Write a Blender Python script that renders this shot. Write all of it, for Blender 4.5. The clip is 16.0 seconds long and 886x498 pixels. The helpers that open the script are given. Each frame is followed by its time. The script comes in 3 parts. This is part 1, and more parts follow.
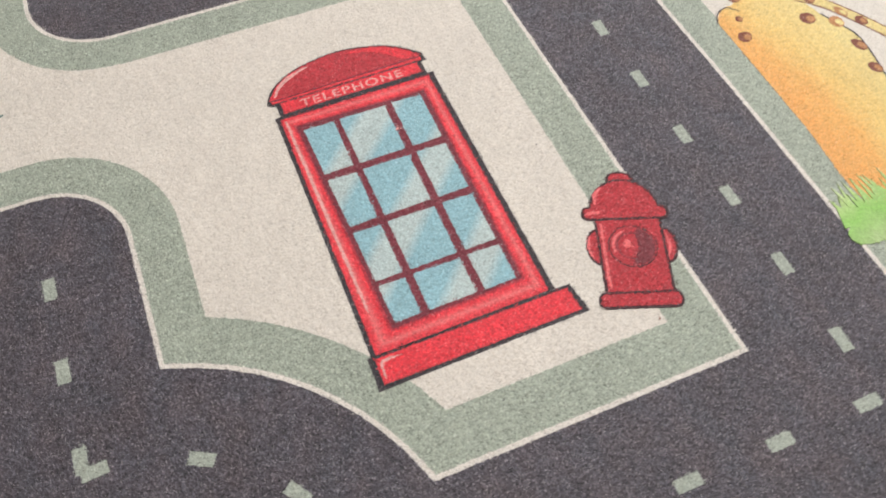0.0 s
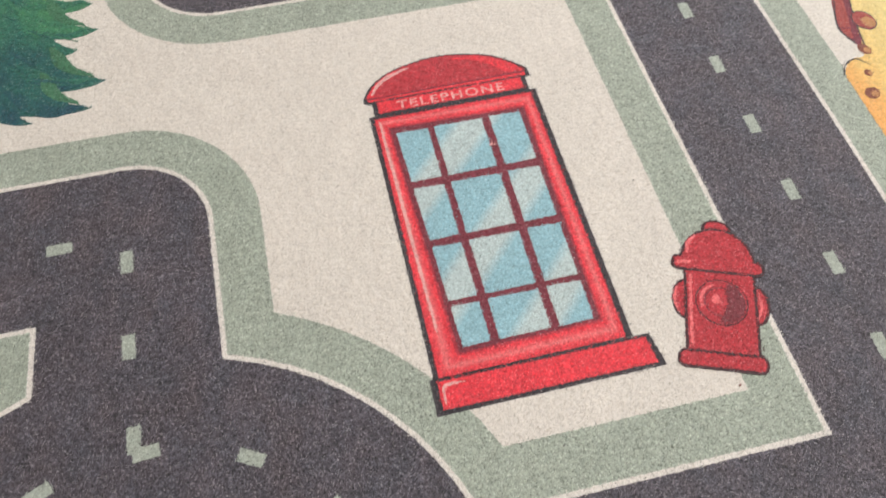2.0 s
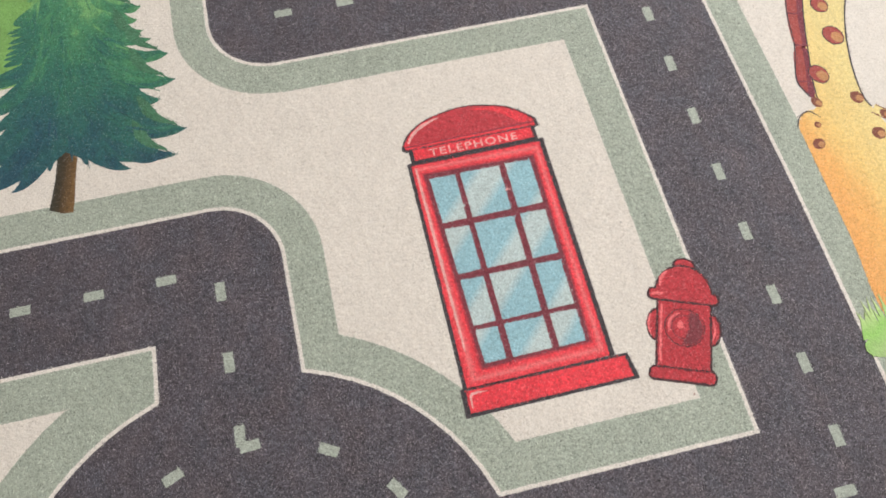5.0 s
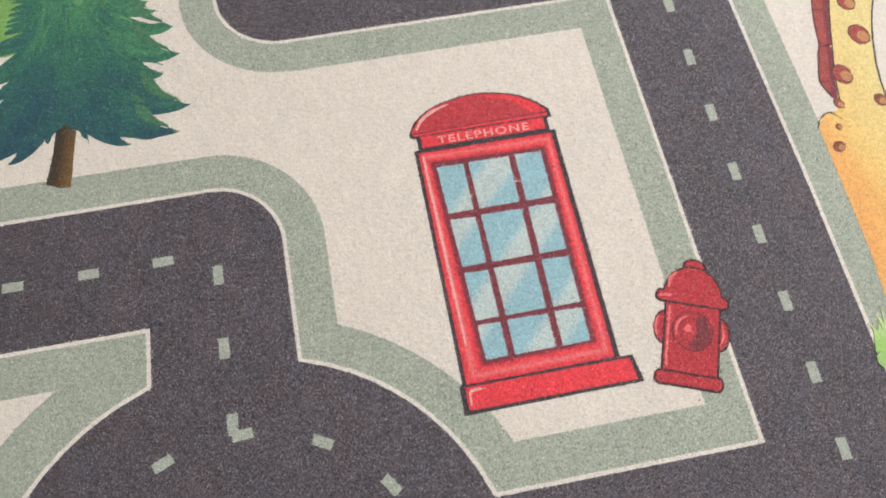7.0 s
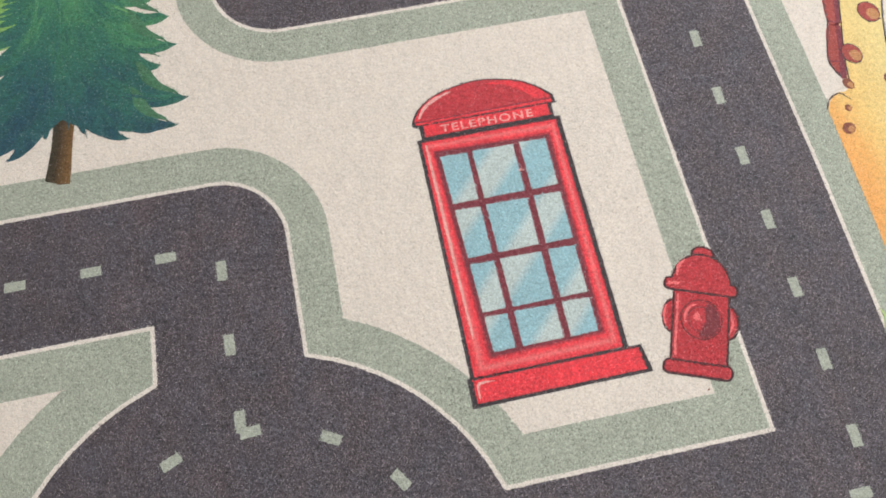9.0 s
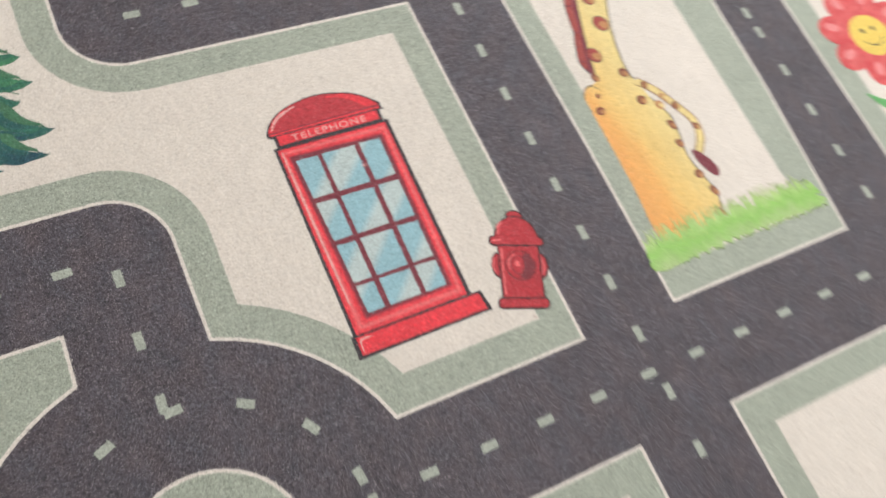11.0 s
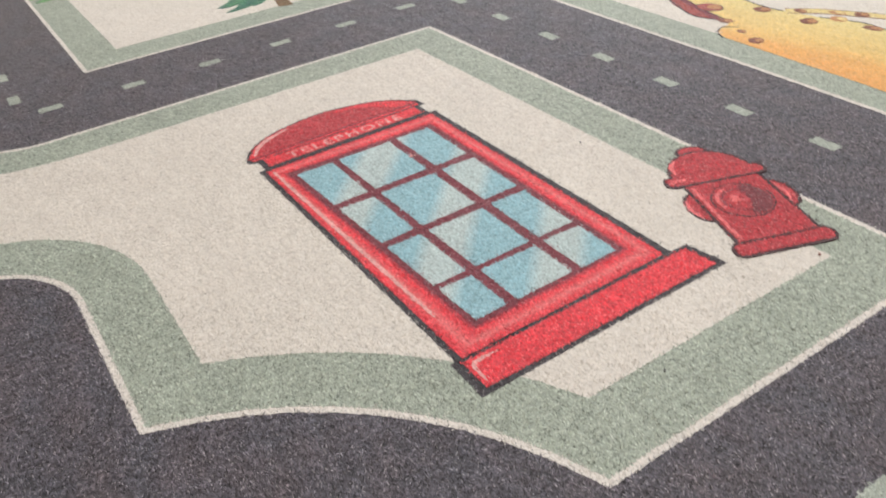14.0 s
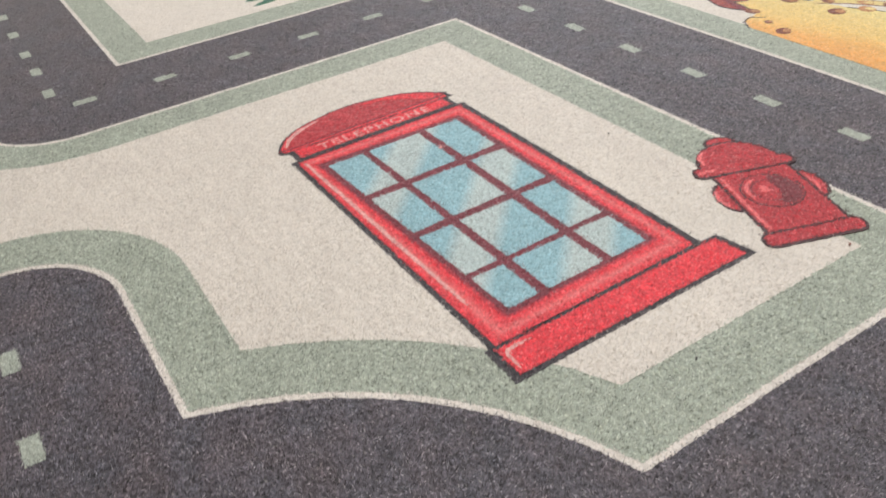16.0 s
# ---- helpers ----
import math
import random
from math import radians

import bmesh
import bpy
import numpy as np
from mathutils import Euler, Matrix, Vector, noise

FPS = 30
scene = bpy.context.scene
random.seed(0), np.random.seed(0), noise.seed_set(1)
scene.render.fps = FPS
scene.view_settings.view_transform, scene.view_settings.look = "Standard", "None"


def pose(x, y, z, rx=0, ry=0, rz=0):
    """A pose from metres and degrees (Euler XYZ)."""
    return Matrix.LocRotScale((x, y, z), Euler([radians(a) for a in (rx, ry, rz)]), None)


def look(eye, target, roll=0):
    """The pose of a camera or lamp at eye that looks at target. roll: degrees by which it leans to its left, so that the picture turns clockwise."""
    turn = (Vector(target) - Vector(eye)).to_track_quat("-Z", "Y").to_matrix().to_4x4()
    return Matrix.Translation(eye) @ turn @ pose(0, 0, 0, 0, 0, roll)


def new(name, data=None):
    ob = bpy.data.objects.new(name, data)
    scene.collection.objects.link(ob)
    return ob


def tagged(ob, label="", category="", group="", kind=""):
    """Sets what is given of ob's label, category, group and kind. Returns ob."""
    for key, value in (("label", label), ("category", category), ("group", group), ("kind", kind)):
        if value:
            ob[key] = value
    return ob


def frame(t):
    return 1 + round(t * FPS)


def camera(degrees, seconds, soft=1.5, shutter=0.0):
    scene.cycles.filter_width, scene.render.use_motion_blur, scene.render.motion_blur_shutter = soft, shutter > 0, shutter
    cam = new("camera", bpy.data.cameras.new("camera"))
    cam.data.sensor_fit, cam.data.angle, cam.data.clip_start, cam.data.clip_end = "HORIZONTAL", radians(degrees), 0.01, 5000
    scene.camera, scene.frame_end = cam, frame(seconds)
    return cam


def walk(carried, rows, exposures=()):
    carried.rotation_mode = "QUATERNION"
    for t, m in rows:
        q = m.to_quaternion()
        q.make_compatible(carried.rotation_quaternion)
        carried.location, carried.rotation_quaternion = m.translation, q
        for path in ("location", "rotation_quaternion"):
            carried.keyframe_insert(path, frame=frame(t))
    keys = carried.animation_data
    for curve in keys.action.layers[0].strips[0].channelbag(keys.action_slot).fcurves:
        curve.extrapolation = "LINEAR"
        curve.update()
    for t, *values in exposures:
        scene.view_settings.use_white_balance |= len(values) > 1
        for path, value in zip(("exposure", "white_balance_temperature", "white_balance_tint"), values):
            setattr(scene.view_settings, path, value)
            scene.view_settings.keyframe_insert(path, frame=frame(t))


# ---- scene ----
cam = camera(57.07, 16.0, soft=1.6, shutter=0.6)
PATH = [
    (0.0, -0.0268, -0.1473, 0.3605, 31.92, 0.3, -22.56),
    (0.5, -0.0415, -0.1417, 0.3488, 32.02, 0.6, -24.08),
    (1.0, -0.0441, -0.1435, 0.3394, 32.08, 0.4, -23.02),
    (1.5, -0.0336, -0.1224, 0.345, 32.2, -1.02, -16.64),
    (2.0, -0.0268, -0.1247, 0.3585, 31.11, 0.03, -13.29),
    (2.5, -0.0256, -0.1326, 0.3474, 30.37, 0.29, -12.99),
    (3.0, -0.0232, -0.1309, 0.348, 29.77, 0.25, -13.09),
    (3.5, -0.0256, -0.1284, 0.3485, 29.69, 0.32, -13.18),
    (4.0, -0.0248, -0.1263, 0.3623, 28.96, 0.21, -12.72),
    (4.5, -0.0337, -0.1102, 0.4525, 24.32, -0.35, -12.52),
    (4.7, -0.0433, -0.1012, 0.4969, 23.79, -0.41, -13.38),
    (6.8, -0.0332, -0.0891, 0.4855, 22.51, -1.3, -10.99),
    (7.0, -0.0403, -0.0849, 0.4864, 22.08, -1.19, -11.06),
    (7.5, -0.0328, -0.0994, 0.4754, 21.65, -0.6, -11.61),
    (8.0, -0.0358, -0.0903, 0.4815, 21.23, -0.16, -11.68),
    (10.3, -0.0542, -0.0456, 0.4889, 19.94, -5.76, -14.25),
    (10.5, -0.0788, -0.0415, 0.5066, 21.14, -7.09, -18.0),
    (11.0, -0.1354, -0.1131, 0.5702, 23.33, -13.46, -25.08),
    (11.1, -0.1520, -0.1200, 0.5860, 24.53, -13.53, -26.97),
    (11.2, -0.1719, -0.1268, 0.5968, 25.39, -12.33, -28.28),
    (11.3, -0.1860, -0.1450, 0.6060, 26.43, -11.62, -28.05),
    (11.4, -0.1908, -0.1517, 0.5875, 27.75, -11.33, -28.79),
    (11.5, -0.1795, -0.1521, 0.5337, 30.36, -9.93, -30.28),
    (11.6, -0.1610, -0.1560, 0.5070, 31.76, -8.25, -30.60),
    (11.8, -0.1380, -0.1470, 0.4430, 36.25, -7.23, -33.24),
    (12.0, -0.1273, -0.1595, 0.358, 40.01, -4.56, -35.47),
    (12.5, -0.1183, -0.1611, 0.2637, 44.15, -3.3, -34.34),
    (13.0, -0.0984, -0.1518, 0.1898, 45.56, 2.36, -32.58),
    (13.5, -0.0927, -0.1583, 0.1641, 49.77, 4.59, -35.08),
    (14.0, -0.0999, -0.1515, 0.1846, 54.78, 4.0, -33.67),
    (14.5, -0.1001, -0.1512, 0.1838, 55.43, 3.92, -32.91),
    (15.0, -0.1076, -0.151, 0.1825, 55.78, 3.56, -32.41),
    (15.5, -0.1113, -0.1519, 0.1757, 54.97, 3.95, -32.19),
    (16.0, -0.1069, -0.1522, 0.1872, 54.28, 4.67, -32.66),
]
walk(cam, [(t, pose(*p)) for t, *p in PATH], exposures=[(0.0, 0.13), (8.0, 0.13), (11.0, 0.11), (12.0, 0.09), (12.6, 0.20), (13.4, 0.25), (14.0, 0.08), (16.0, 0.08)])

# ---------------------------------------------------------------- light
world = bpy.data.worlds.new("sky")
scene.world = world
world.use_nodes = True
wn = world.node_tree
sky = wn.nodes.new("ShaderNodeTexSky")
sky.sky_type, sky.sun_disc = "NISHITA", False
sky.sun_elevation, sky.sun_rotation = radians(40), radians(200)
wn.links.new(sky.outputs[0], wn.nodes["Background"].inputs[0])
wn.nodes["Background"].inputs[1].default_value = 0.12

# fill light from an added, unseen window in the north wall
window_fill = bpy.data.lights.new("unseen_window_fill", "AREA")
window_fill.shape, window_fill.size, window_fill.size_y = "RECTANGLE", 1.7, 1.3
window_fill.energy, window_fill.color = 36.0, (0.93, 0.97, 1.0)
new("unseen_window_fill", window_fill).matrix_world = look((2.35, 2.72, 1.45), (0.1, 0.1, 0.2))
# overhead fill, added to brighten the rug; no such lamp is in view
ceiling_fill = bpy.data.lights.new("unseen_ceiling_fill", "AREA")
ceiling_fill.shape, ceiling_fill.size = "DISK", 0.46
ceiling_fill.energy, ceiling_fill.color = 48.0, (1.0, 0.975, 0.97)
new("unseen_ceiling_fill", ceiling_fill).matrix_world = look((1.00, 0.35, 2.40), (1.00, 0.35, 0.0))

# ---------------------------------------------------------------- materials


class Nodes:
    def __init__(self, name):
        self.mat = bpy.data.materials.new(name)
        self.mat.use_nodes = True
        self.t = self.mat.node_tree
        self.bsdf = self.t.nodes["Principled BSDF"]

    def put(self, socket, value):
        if hasattr(value, "is_output"):
            self.t.links.new(value, socket)
        elif isinstance(value, tuple) and len(value) == 3 and socket.type == "RGBA":
            socket.default_value = (*value, 1)
        else:
            socket.default_value = value

    def math(self, op, a, b=0.0):
        n = self.t.nodes.new("ShaderNodeMath")
        n.operation = op
        self.put(n.inputs[0], a), self.put(n.inputs[1], b)
        return n.outputs[0]

    def place(self, scale=(1, 1, 1), turn=0.0):
        g = self.t.nodes.new("ShaderNodeNewGeometry")
        m = self.t.nodes.new("ShaderNodeMapping")
        m.inputs["Rotation"].default_value = (0, 0, turn)
        m.inputs["Scale"].default_value = scale
        self.t.links.new(g.outputs["Position"], m.inputs["Vector"])
        return m.outputs[0]

    def noise(self, vector, scale, detail=2.0, rough=0.5):
        n = self.t.nodes.new("ShaderNodeTexNoise")
        self.put(n.inputs["Vector"], vector)
        n.inputs["Scale"].default_value, n.inputs["Detail"].default_value, n.inputs["Roughness"].default_value = scale, detail, rough
        return n.outputs["Fac"]

    def mix(self, f, a, b, blend="MIX"):
        n = self.t.nodes.new("ShaderNodeMix")
        n.data_type, n.blend_type = "RGBA", blend
        self.put(n.inputs["Factor"], f), self.put(n.inputs["A"], a), self.put(n.inputs["B"], b)
        return n.outputs["Result"]

    def ramp(self, f, stops):
        n = self.t.nodes.new("ShaderNodeValToRGB")
        e = n.color_ramp.elements
        while len(e) < len(stops):
            e.new(0.5)
        for k, (at, c) in zip(e, stops):
            k.position, k.color = at, ((*c, 1) if isinstance(c, tuple) else (c, c, c, 1))
        self.put(n.inputs[0], f)
        return n.outputs[0]

    def along(self, x, y, start, length):
        """0 to 1 along the direction (x, y) of the rug, from start on."""
        g = self.t.nodes.new("ShaderNodeNewGeometry")
        d = self.t.nodes.new("ShaderNodeVectorMath")
        d.operation = "DOT_PRODUCT"
        self.t.links.new(g.outputs["Position"], d.inputs[0])
        d.inputs[1].default_value = (x, y, 0)
        return self.math("DIVIDE", self.math("SUBTRACT", d.outputs["Value"], start), length)


GRAIN, BROAD = 0.40, 0.10


def pile(name, colour, grain=GRAIN, broad=BROAD, stray=0.0, paint=None, sheen=0.2):
    """Short brushed pile, printed: fine grain, brushed patches, light stray fibres."""
    n = Nodes(name)
    base = paint(n) if paint else colour
    fine = n.noise(n.place((1, 0.6, 1), 0.6), 1000, 2, 0.6)
    tuft = n.noise(n.place((0.55, 1, 1), 0.25), 420, 2, 0.6)
    wide = n.noise(n.place(), 21, 4, 0.6)
    lum = n.math("MULTIPLY", n.math("SUBTRACT", fine, 0.5), 2.6 * grain)
    lum = n.math("ADD", lum, n.math("MULTIPLY", n.math("SUBTRACT", tuft, 0.5), 1.3 * grain))
    lum = n.math("ADD", lum, n.math("MULTIPLY", n.math("SUBTRACT", wide, 0.5), 2.0 * broad))
    brushed = n.noise(n.place((1, 0.55, 1), 0.9), 105, 3, 0.65)
    lum = n.math("ADD", lum, n.math("MULTIPLY", n.math("SUBTRACT", brushed, 0.5), 2.2 * broad))
    tone = n.t.nodes.new("ShaderNodeAttribute")
    tone.attribute_name = "fibre_tone"
    lum = n.math("ADD", lum, n.math("MULTIPLY", tone.outputs["Fac"], 2.9 * grain))
    lum = n.math("MAXIMUM", n.math("ADD", lum, 1.0), 0.25)
    grey = n.t.nodes.new("ShaderNodeCombineColor")
    for s in grey.inputs[:3]:
        n.put(s, lum)
    col = n.mix(1.0, base, grey.outputs[0], "MULTIPLY")
    pale = n.ramp(tone.outputs["Fac"], [(0.80, 0.0), (1.0, 1.0)])
    col = n.mix(n.math("MULTIPLY", pale, 0.28), col, (0.74, 0.71, 0.69))
    if stray:
        lint = n.noise(n.place((1, 0.35, 1), 1.1), 1500, 1, 0.5)
        col = n.mix(n.math("MULTIPLY", n.ramp(lint, [(0.66, 0.0), (0.78, 1.0)]), stray), col, (0.42, 0.40, 0.38))
    n.put(n.bsdf.inputs["Base Color"], col)
    n.bsdf.inputs["Roughness"].default_value = 0.58
    n.bsdf.inputs["Specular IOR Level"].default_value = 0.38
    n.bsdf.inputs["Sheen Weight"].default_value = sheen
    n.bsdf.inputs["Sheen Roughness"].default_value = 0.5
    b = n.t.nodes.new("ShaderNodeBump")
    b.inputs["Strength"].default_value, b.inputs["Distance"].default_value = 0.55, 0.0006
    n.put(b.inputs["Height"], n.math("ADD", n.math("MULTIPLY", brushed, 2.0), n.math("ADD", fine, n.math("MULTIPLY", tuft, 1.2))))
    n.put(n.bsdf.inputs["Normal"], b.outputs[0])
    return n.mat


def plain(name, colour, rough=0.6, vary=0.08, scale=6.0):
    n = Nodes(name)
    f = n.noise(n.place(), scale, 4, 0.6)
    n.put(n.bsdf.inputs["Base Color"], n.mix(f, tuple(c * (1 - vary) for c in colour), tuple(min(1, c * (1 + vary)) for c in colour)))
    n.bsdf.inputs["Roughness"].default_value = rough
    return n.mat


def glass_paint(n):
    """Pale diagonal gleams across the printed panes."""
    u = n.along(0.72, -0.69, 0.0, 1.0)
    wave = n.math("SINE", n.math("MULTIPLY", n.math("ADD", u, 0.0361), 141.2))
    f = n.ramp(n.math("ADD", n.math("MULTIPLY", wave, 0.5), 0.5), [(0.45, 0.0), (0.85, 1.0)])
    return n.mix(f, (0.31, 0.53, 0.60), (0.52, 0.62, 0.62))


def pine_paint(shift, foot=0.212, tall=0.17):
    """Blended teal to green, lighter towards the top."""
    def paint(n):
        h = n.along(0.46, 0.89, 0.46 * (-0.228) + 0.89 * foot, tall)
        blot = n.noise(n.place((1, 0.5, 1), 0.4), 48, 4, 0.65)
        h = n.math("ADD", h, n.math("ADD", n.math("MULTIPLY", n.math("SUBTRACT", blot, 0.5), 1.1), shift))
        return n.ramp(h, [(0.0, (0.018, 0.080, 0.115)), (0.30, (0.024, 0.118, 0.112)), (0.60, (0.036, 0.170, 0.110)), (0.86, (0.068, 0.250, 0.118)), (1.0, (0.16, 0.38, 0.15))])
    return paint


def trunk_paint(n):
    f = n.along(0.984, -0.177, -0.2740, 0.017)
    return n.ramp(f, [(0.0, (0.030, 0.035, 0.028)), (0.45, (0.055, 0.038, 0.018)), (0.9, (0.17, 0.095, 0.034))])


def hide_paint(n):
    f = n.along(0.95, 0.12, 0.270, 0.075)
    blot = n.noise(n.place((1, 0.3, 1)), 30, 3, 0.6)
    f = n.math("ADD", f, n.math("MULTIPLY", n.math("SUBTRACT", blot, 0.5), 0.55))
    return n.ramp(f, [(0.0, (0.82, 0.40, 0.12)), (0.30, (0.82, 0.46, 0.14)), (0.50, (0.80, 0.57, 0.20)), (1.0, (0.77, 0.64, 0.28))])


def grass_paint(n):
    h = n.along(0.0, 1.0, -0.024, 0.044)
    blot = n.noise(n.place((1, 0.4, 1)), 70, 3, 0.6)
    h = n.math("ADD", h, n.math("MULTIPLY", n.math("SUBTRACT", blot, 0.5), 0.7))
    return n.ramp(h, [(0.0, (0.40, 0.55, 0.24)), (0.4, (0.27, 0.54, 0.12)), (0.8, (0.47, 0.63, 0.26)), (1.0, (0.66, 0.70, 0.46))])


def petal_paint(n):
    blot = n.noise(n.place(), 60, 3, 0.5)
    return n.ramp(blot, [(0.3, (0.60, 0.06, 0.07)), (0.7, (0.72, 0.14, 0.14))])


def wood_paint(n):
    blot = n.noise(n.place((0.25, 1, 1), 0.2), 160, 4, 0.6)
    return n.ramp(blot, [(0.3, (0.35, 0.105, 0.04)), (0.7, (0.52, 0.19, 0.07))])


def road_paint(n):
    """Charcoal with faint bluish and reddish brushed patches."""
    f = n.noise(n.place((1, 0.7, 1), 0.8), 55, 3, 0.6)
    return n.ramp(f, [(0.30, (0.069, 0.068, 0.085)), (0.50, (0.076, 0.068, 0.083)), (0.70, (0.085, 0.071, 0.082))])


ROAD = pile("charcoal_pile", None, grain=1.10, broad=0.36, stray=0.55, paint=road_paint, sheen=0.3)
KERB = pile("sage_pile", (0.365, 0.412, 0.347), grain=0.36, broad=0.11)
CREAM = pile("cream_pile", (0.745, 0.702, 0.640), grain=0.10, broad=0.07)
LINE = pile("white_line_pile", (0.76, 0.72, 0.67), grain=0.12)
DASH = pile("dash_pile", (0.40, 0.445, 0.39), grain=0.25)
RED = pile("red_pile", (0.77, 0.045, 0.065), grain=0.28, broad=0.18)
DEEP_RED = pile("deep_red_pile", (0.50, 0.040, 0.055), grain=0.30)
HYDRANT_RED = pile("hydrant_red_pile", (0.47, 0.030, 0.043), grain=0.36, broad=0.18)
SHADE_RED = pile("shade_red_pile", (0.20, 0.028, 0.04), grain=0.3)
ROSE = pile("rose_highlight_pile", (0.82, 0.17, 0.18), grain=0.2)
BRIGHT_RED = pile("bright_red_pile", (0.80, 0.078, 0.098), grain=0.28, broad=0.18)
SOFT_ROSE = pile("soft_rose_pile", (0.80, 0.115, 0.13), grain=0.24, broad=0.15)
FRAME_SHADE = pile("frame_shade_pile", (0.46, 0.033, 0.052), grain=0.3)
PINK = pile("pale_pink_pile", (0.80, 0.42, 0.40), grain=0.2)
INK = pile("black_ink_pile", (0.040, 0.033, 0.040), grain=0.4)
MAROON = pile("maroon_pile", (0.20, 0.030, 0.048), grain=0.35)
BROWN = pile("brown_pile", (0.22, 0.065, 0.035), grain=0.25)
RUST = pile("rust_pile", (0.37, 0.060, 0.048), grain=0.25)
TAN = pile("tan_spot_pile", (0.52, 0.25, 0.10), grain=0.2)
YELLOW = pile("yellow_pile", (0.80, 0.60, 0.13), grain=0.2)
LIME = pile("lime_pile", (0.21, 0.43, 0.12), grain=0.22, broad=0.25)
LEAF = pile("leaf_green_pile", (0.12, 0.40, 0.13), grain=0.22, broad=0.2)
GLASS = pile("sky_blue_pile", None, grain=0.2, paint=glass_paint)
PINES = [pile("pine_pile", None, paint=pine_paint(d)) for d in (0.0, -0.16, 0.14)]
FAR_PINES = [pile("far_pine_pile", None, paint=pine_paint(d, 0.48, 0.15)) for d in (0.05, -0.12, 0.18)]
FROND_LIGHT = pile("light_needle_pile", (0.062, 0.190, 0.105), grain=0.3, broad=0.3)
BARK = pile("bark_pile", None, paint=trunk_paint)
HIDE = pile("orange_yellow_pile", None, grain=0.18, paint=hide_paint)
GRASS = pile("grass_pile", None, grain=0.2, paint=grass_paint)
PETAL = pile("petal_pile", None, grain=0.2, paint=petal_paint)
PETAL_LIGHT = pile("petal_light_pile", (0.78, 0.27, 0.27), grain=0.2)
WOOD = pile("orange_wood_pile", None, grain=0.2, paint=wood_paint)
BINDING = plain("dark_binding", (0.06, 0.055, 0.06), 0.9)
WALL = plain("white_wall_paint", (0.78, 0.76, 0.72), 0.7, 0.03)
BOARD = plain("oak_floor", (0.36, 0.24, 0.14), 0.45, 0.25, 14)
FRAME = plain("white_gloss_paint", (0.80, 0.80, 0.78), 0.3, 0.03)

# ---------------------------------------------------------------- drawing on the rug
STEP = 0.0001  # one printed layer above another
PRINTS = []  # every printed patch: object, material slot, outline, height


def arc(cx, cy, rx, a0, a1, ry=None, n=None):
    ry = ry or rx
    n = n or max(6, int(abs(a1 - a0) / 5))
    return [(cx + rx * math.cos(radians(a0 + (a1 - a0) * i / n)), cy + ry * math.sin(radians(a0 + (a1 - a0) * i / n))) for i in range(n + 1)]


def ellipse(cx, cy, rx, ry, turn=0.0):
    c, s = math.cos(radians(turn)), math.sin(radians(turn))
    return [(cx + x * c - y * s, cy + x * s + y * c) for x, y in arc(0, 0, rx, 0, 351, ry, 30)]


def box(x0, y0, x1, y1):
    return [(x0, y0), (x1, y0), (x1, y1), (x0, y1)]


def curve(points, closed=False, n=8):
    """A smooth line through a few points."""
    out, k = [], len(points)
    for i in range(k if closed else k - 1):
        p = [points[(i + j) % k] if closed else points[min(max(i + j, 0), k - 1)] for j in (-1, 0, 1, 2)]
        for s in range(n):
            u = s / n
            w = (-u * (1 - u) ** 2 / 2, (2 - 5 * u * u + 3 * u ** 3) / 2, (u + 4 * u * u - 3 * u ** 3) / 2, (u ** 3 - u * u) / 2)
            out.append((sum(a * q[0] for a, q in zip(w, p)), sum(a * q[1] for a, q in zip(w, p))))
    return out if closed else out + [points[-1]]


def stroke(points, width, taper=False):
    """An inked line of that width along points."""
    left, right, k = [], [], len(points)
    for i, p in enumerate(points):
        a, b = Vector(points[max(i - 1, 0)]), Vector(points[min(i + 1, k - 1)])
        d = (b - a).normalized()
        w = width / 2 * (0.25 + 0.75 * math.sin(math.pi * (i + 0.5) / k) if taper else 1)
        left.append((p[0] - d.y * w, p[1] + d.x * w))
        right.append((p[0] + d.y * w, p[1] - d.x * w))
    return left + right[::-1]


def inset(points, d):
    """The outline moved inwards by d, with mitred corners (outline counter-clockwise)."""
    points = [p for i, p in enumerate(points) if math.dist(p, points[i - 1]) > 0.0004]
    out, k = [], len(points)
    for i in range(k):
        a, b, c = Vector(points[i - 1]), Vector(points[i]), Vector(points[(i + 1) % k])
        u, v = (b - a).normalized(), (c - b).normalized()
        m = Vector((-u.y - v.y, u.x + v.x))
        m = m / max(0.2, m.dot(Vector((-u.y, u.x))))
        out.append((b.x + m.x * d, b.y + m.y * d))
    return out


def ccw(points):
    area = sum(points[i - 1][0] * points[i][1] - points[i][0] * points[i - 1][1] for i in range(len(points)))
    return points if area > 0 else points[::-1]


def fuzzy(points, step=0.0008, rough=0.00040):
    """The outline as ink takes it on pile: fine uneven edges."""
    out, k = [], len(points)
    for i in range(k):
        a, b = Vector(points[i]), Vector(points[(i + 1) % k])
        n = min(900, max(1, int((b - a).length / step)))
        for j in range(n):
            p = a.lerp(b, j / n)
            q = Vector((p.x * 900, p.y * 900, 3.3))
            out.append((p.x + rough * noise.noise(q), p.y + rough * noise.noise(q + Vector((31, 17, 5)))))
    return out


def sheet(bm, points, z, base=None, index=0, fuzz=True):
    """One printed patch: its face at height z and a rim down to base."""
    pts = ccw(points)
    if fuzz:
        pts = fuzzy(pts)
    top = [bm.verts.new((x, y, z)) for x, y in pts]
    bm.faces.new(top).material_index = index
    low = [bm.verts.new((x, y, 0.0 if base is None else base)) for x, y in pts]
    for i in range(len(pts)):
        j = (i + 1) % len(pts)
        bm.faces.new((low[i], low[j], top[j], top[i])).material_index = index


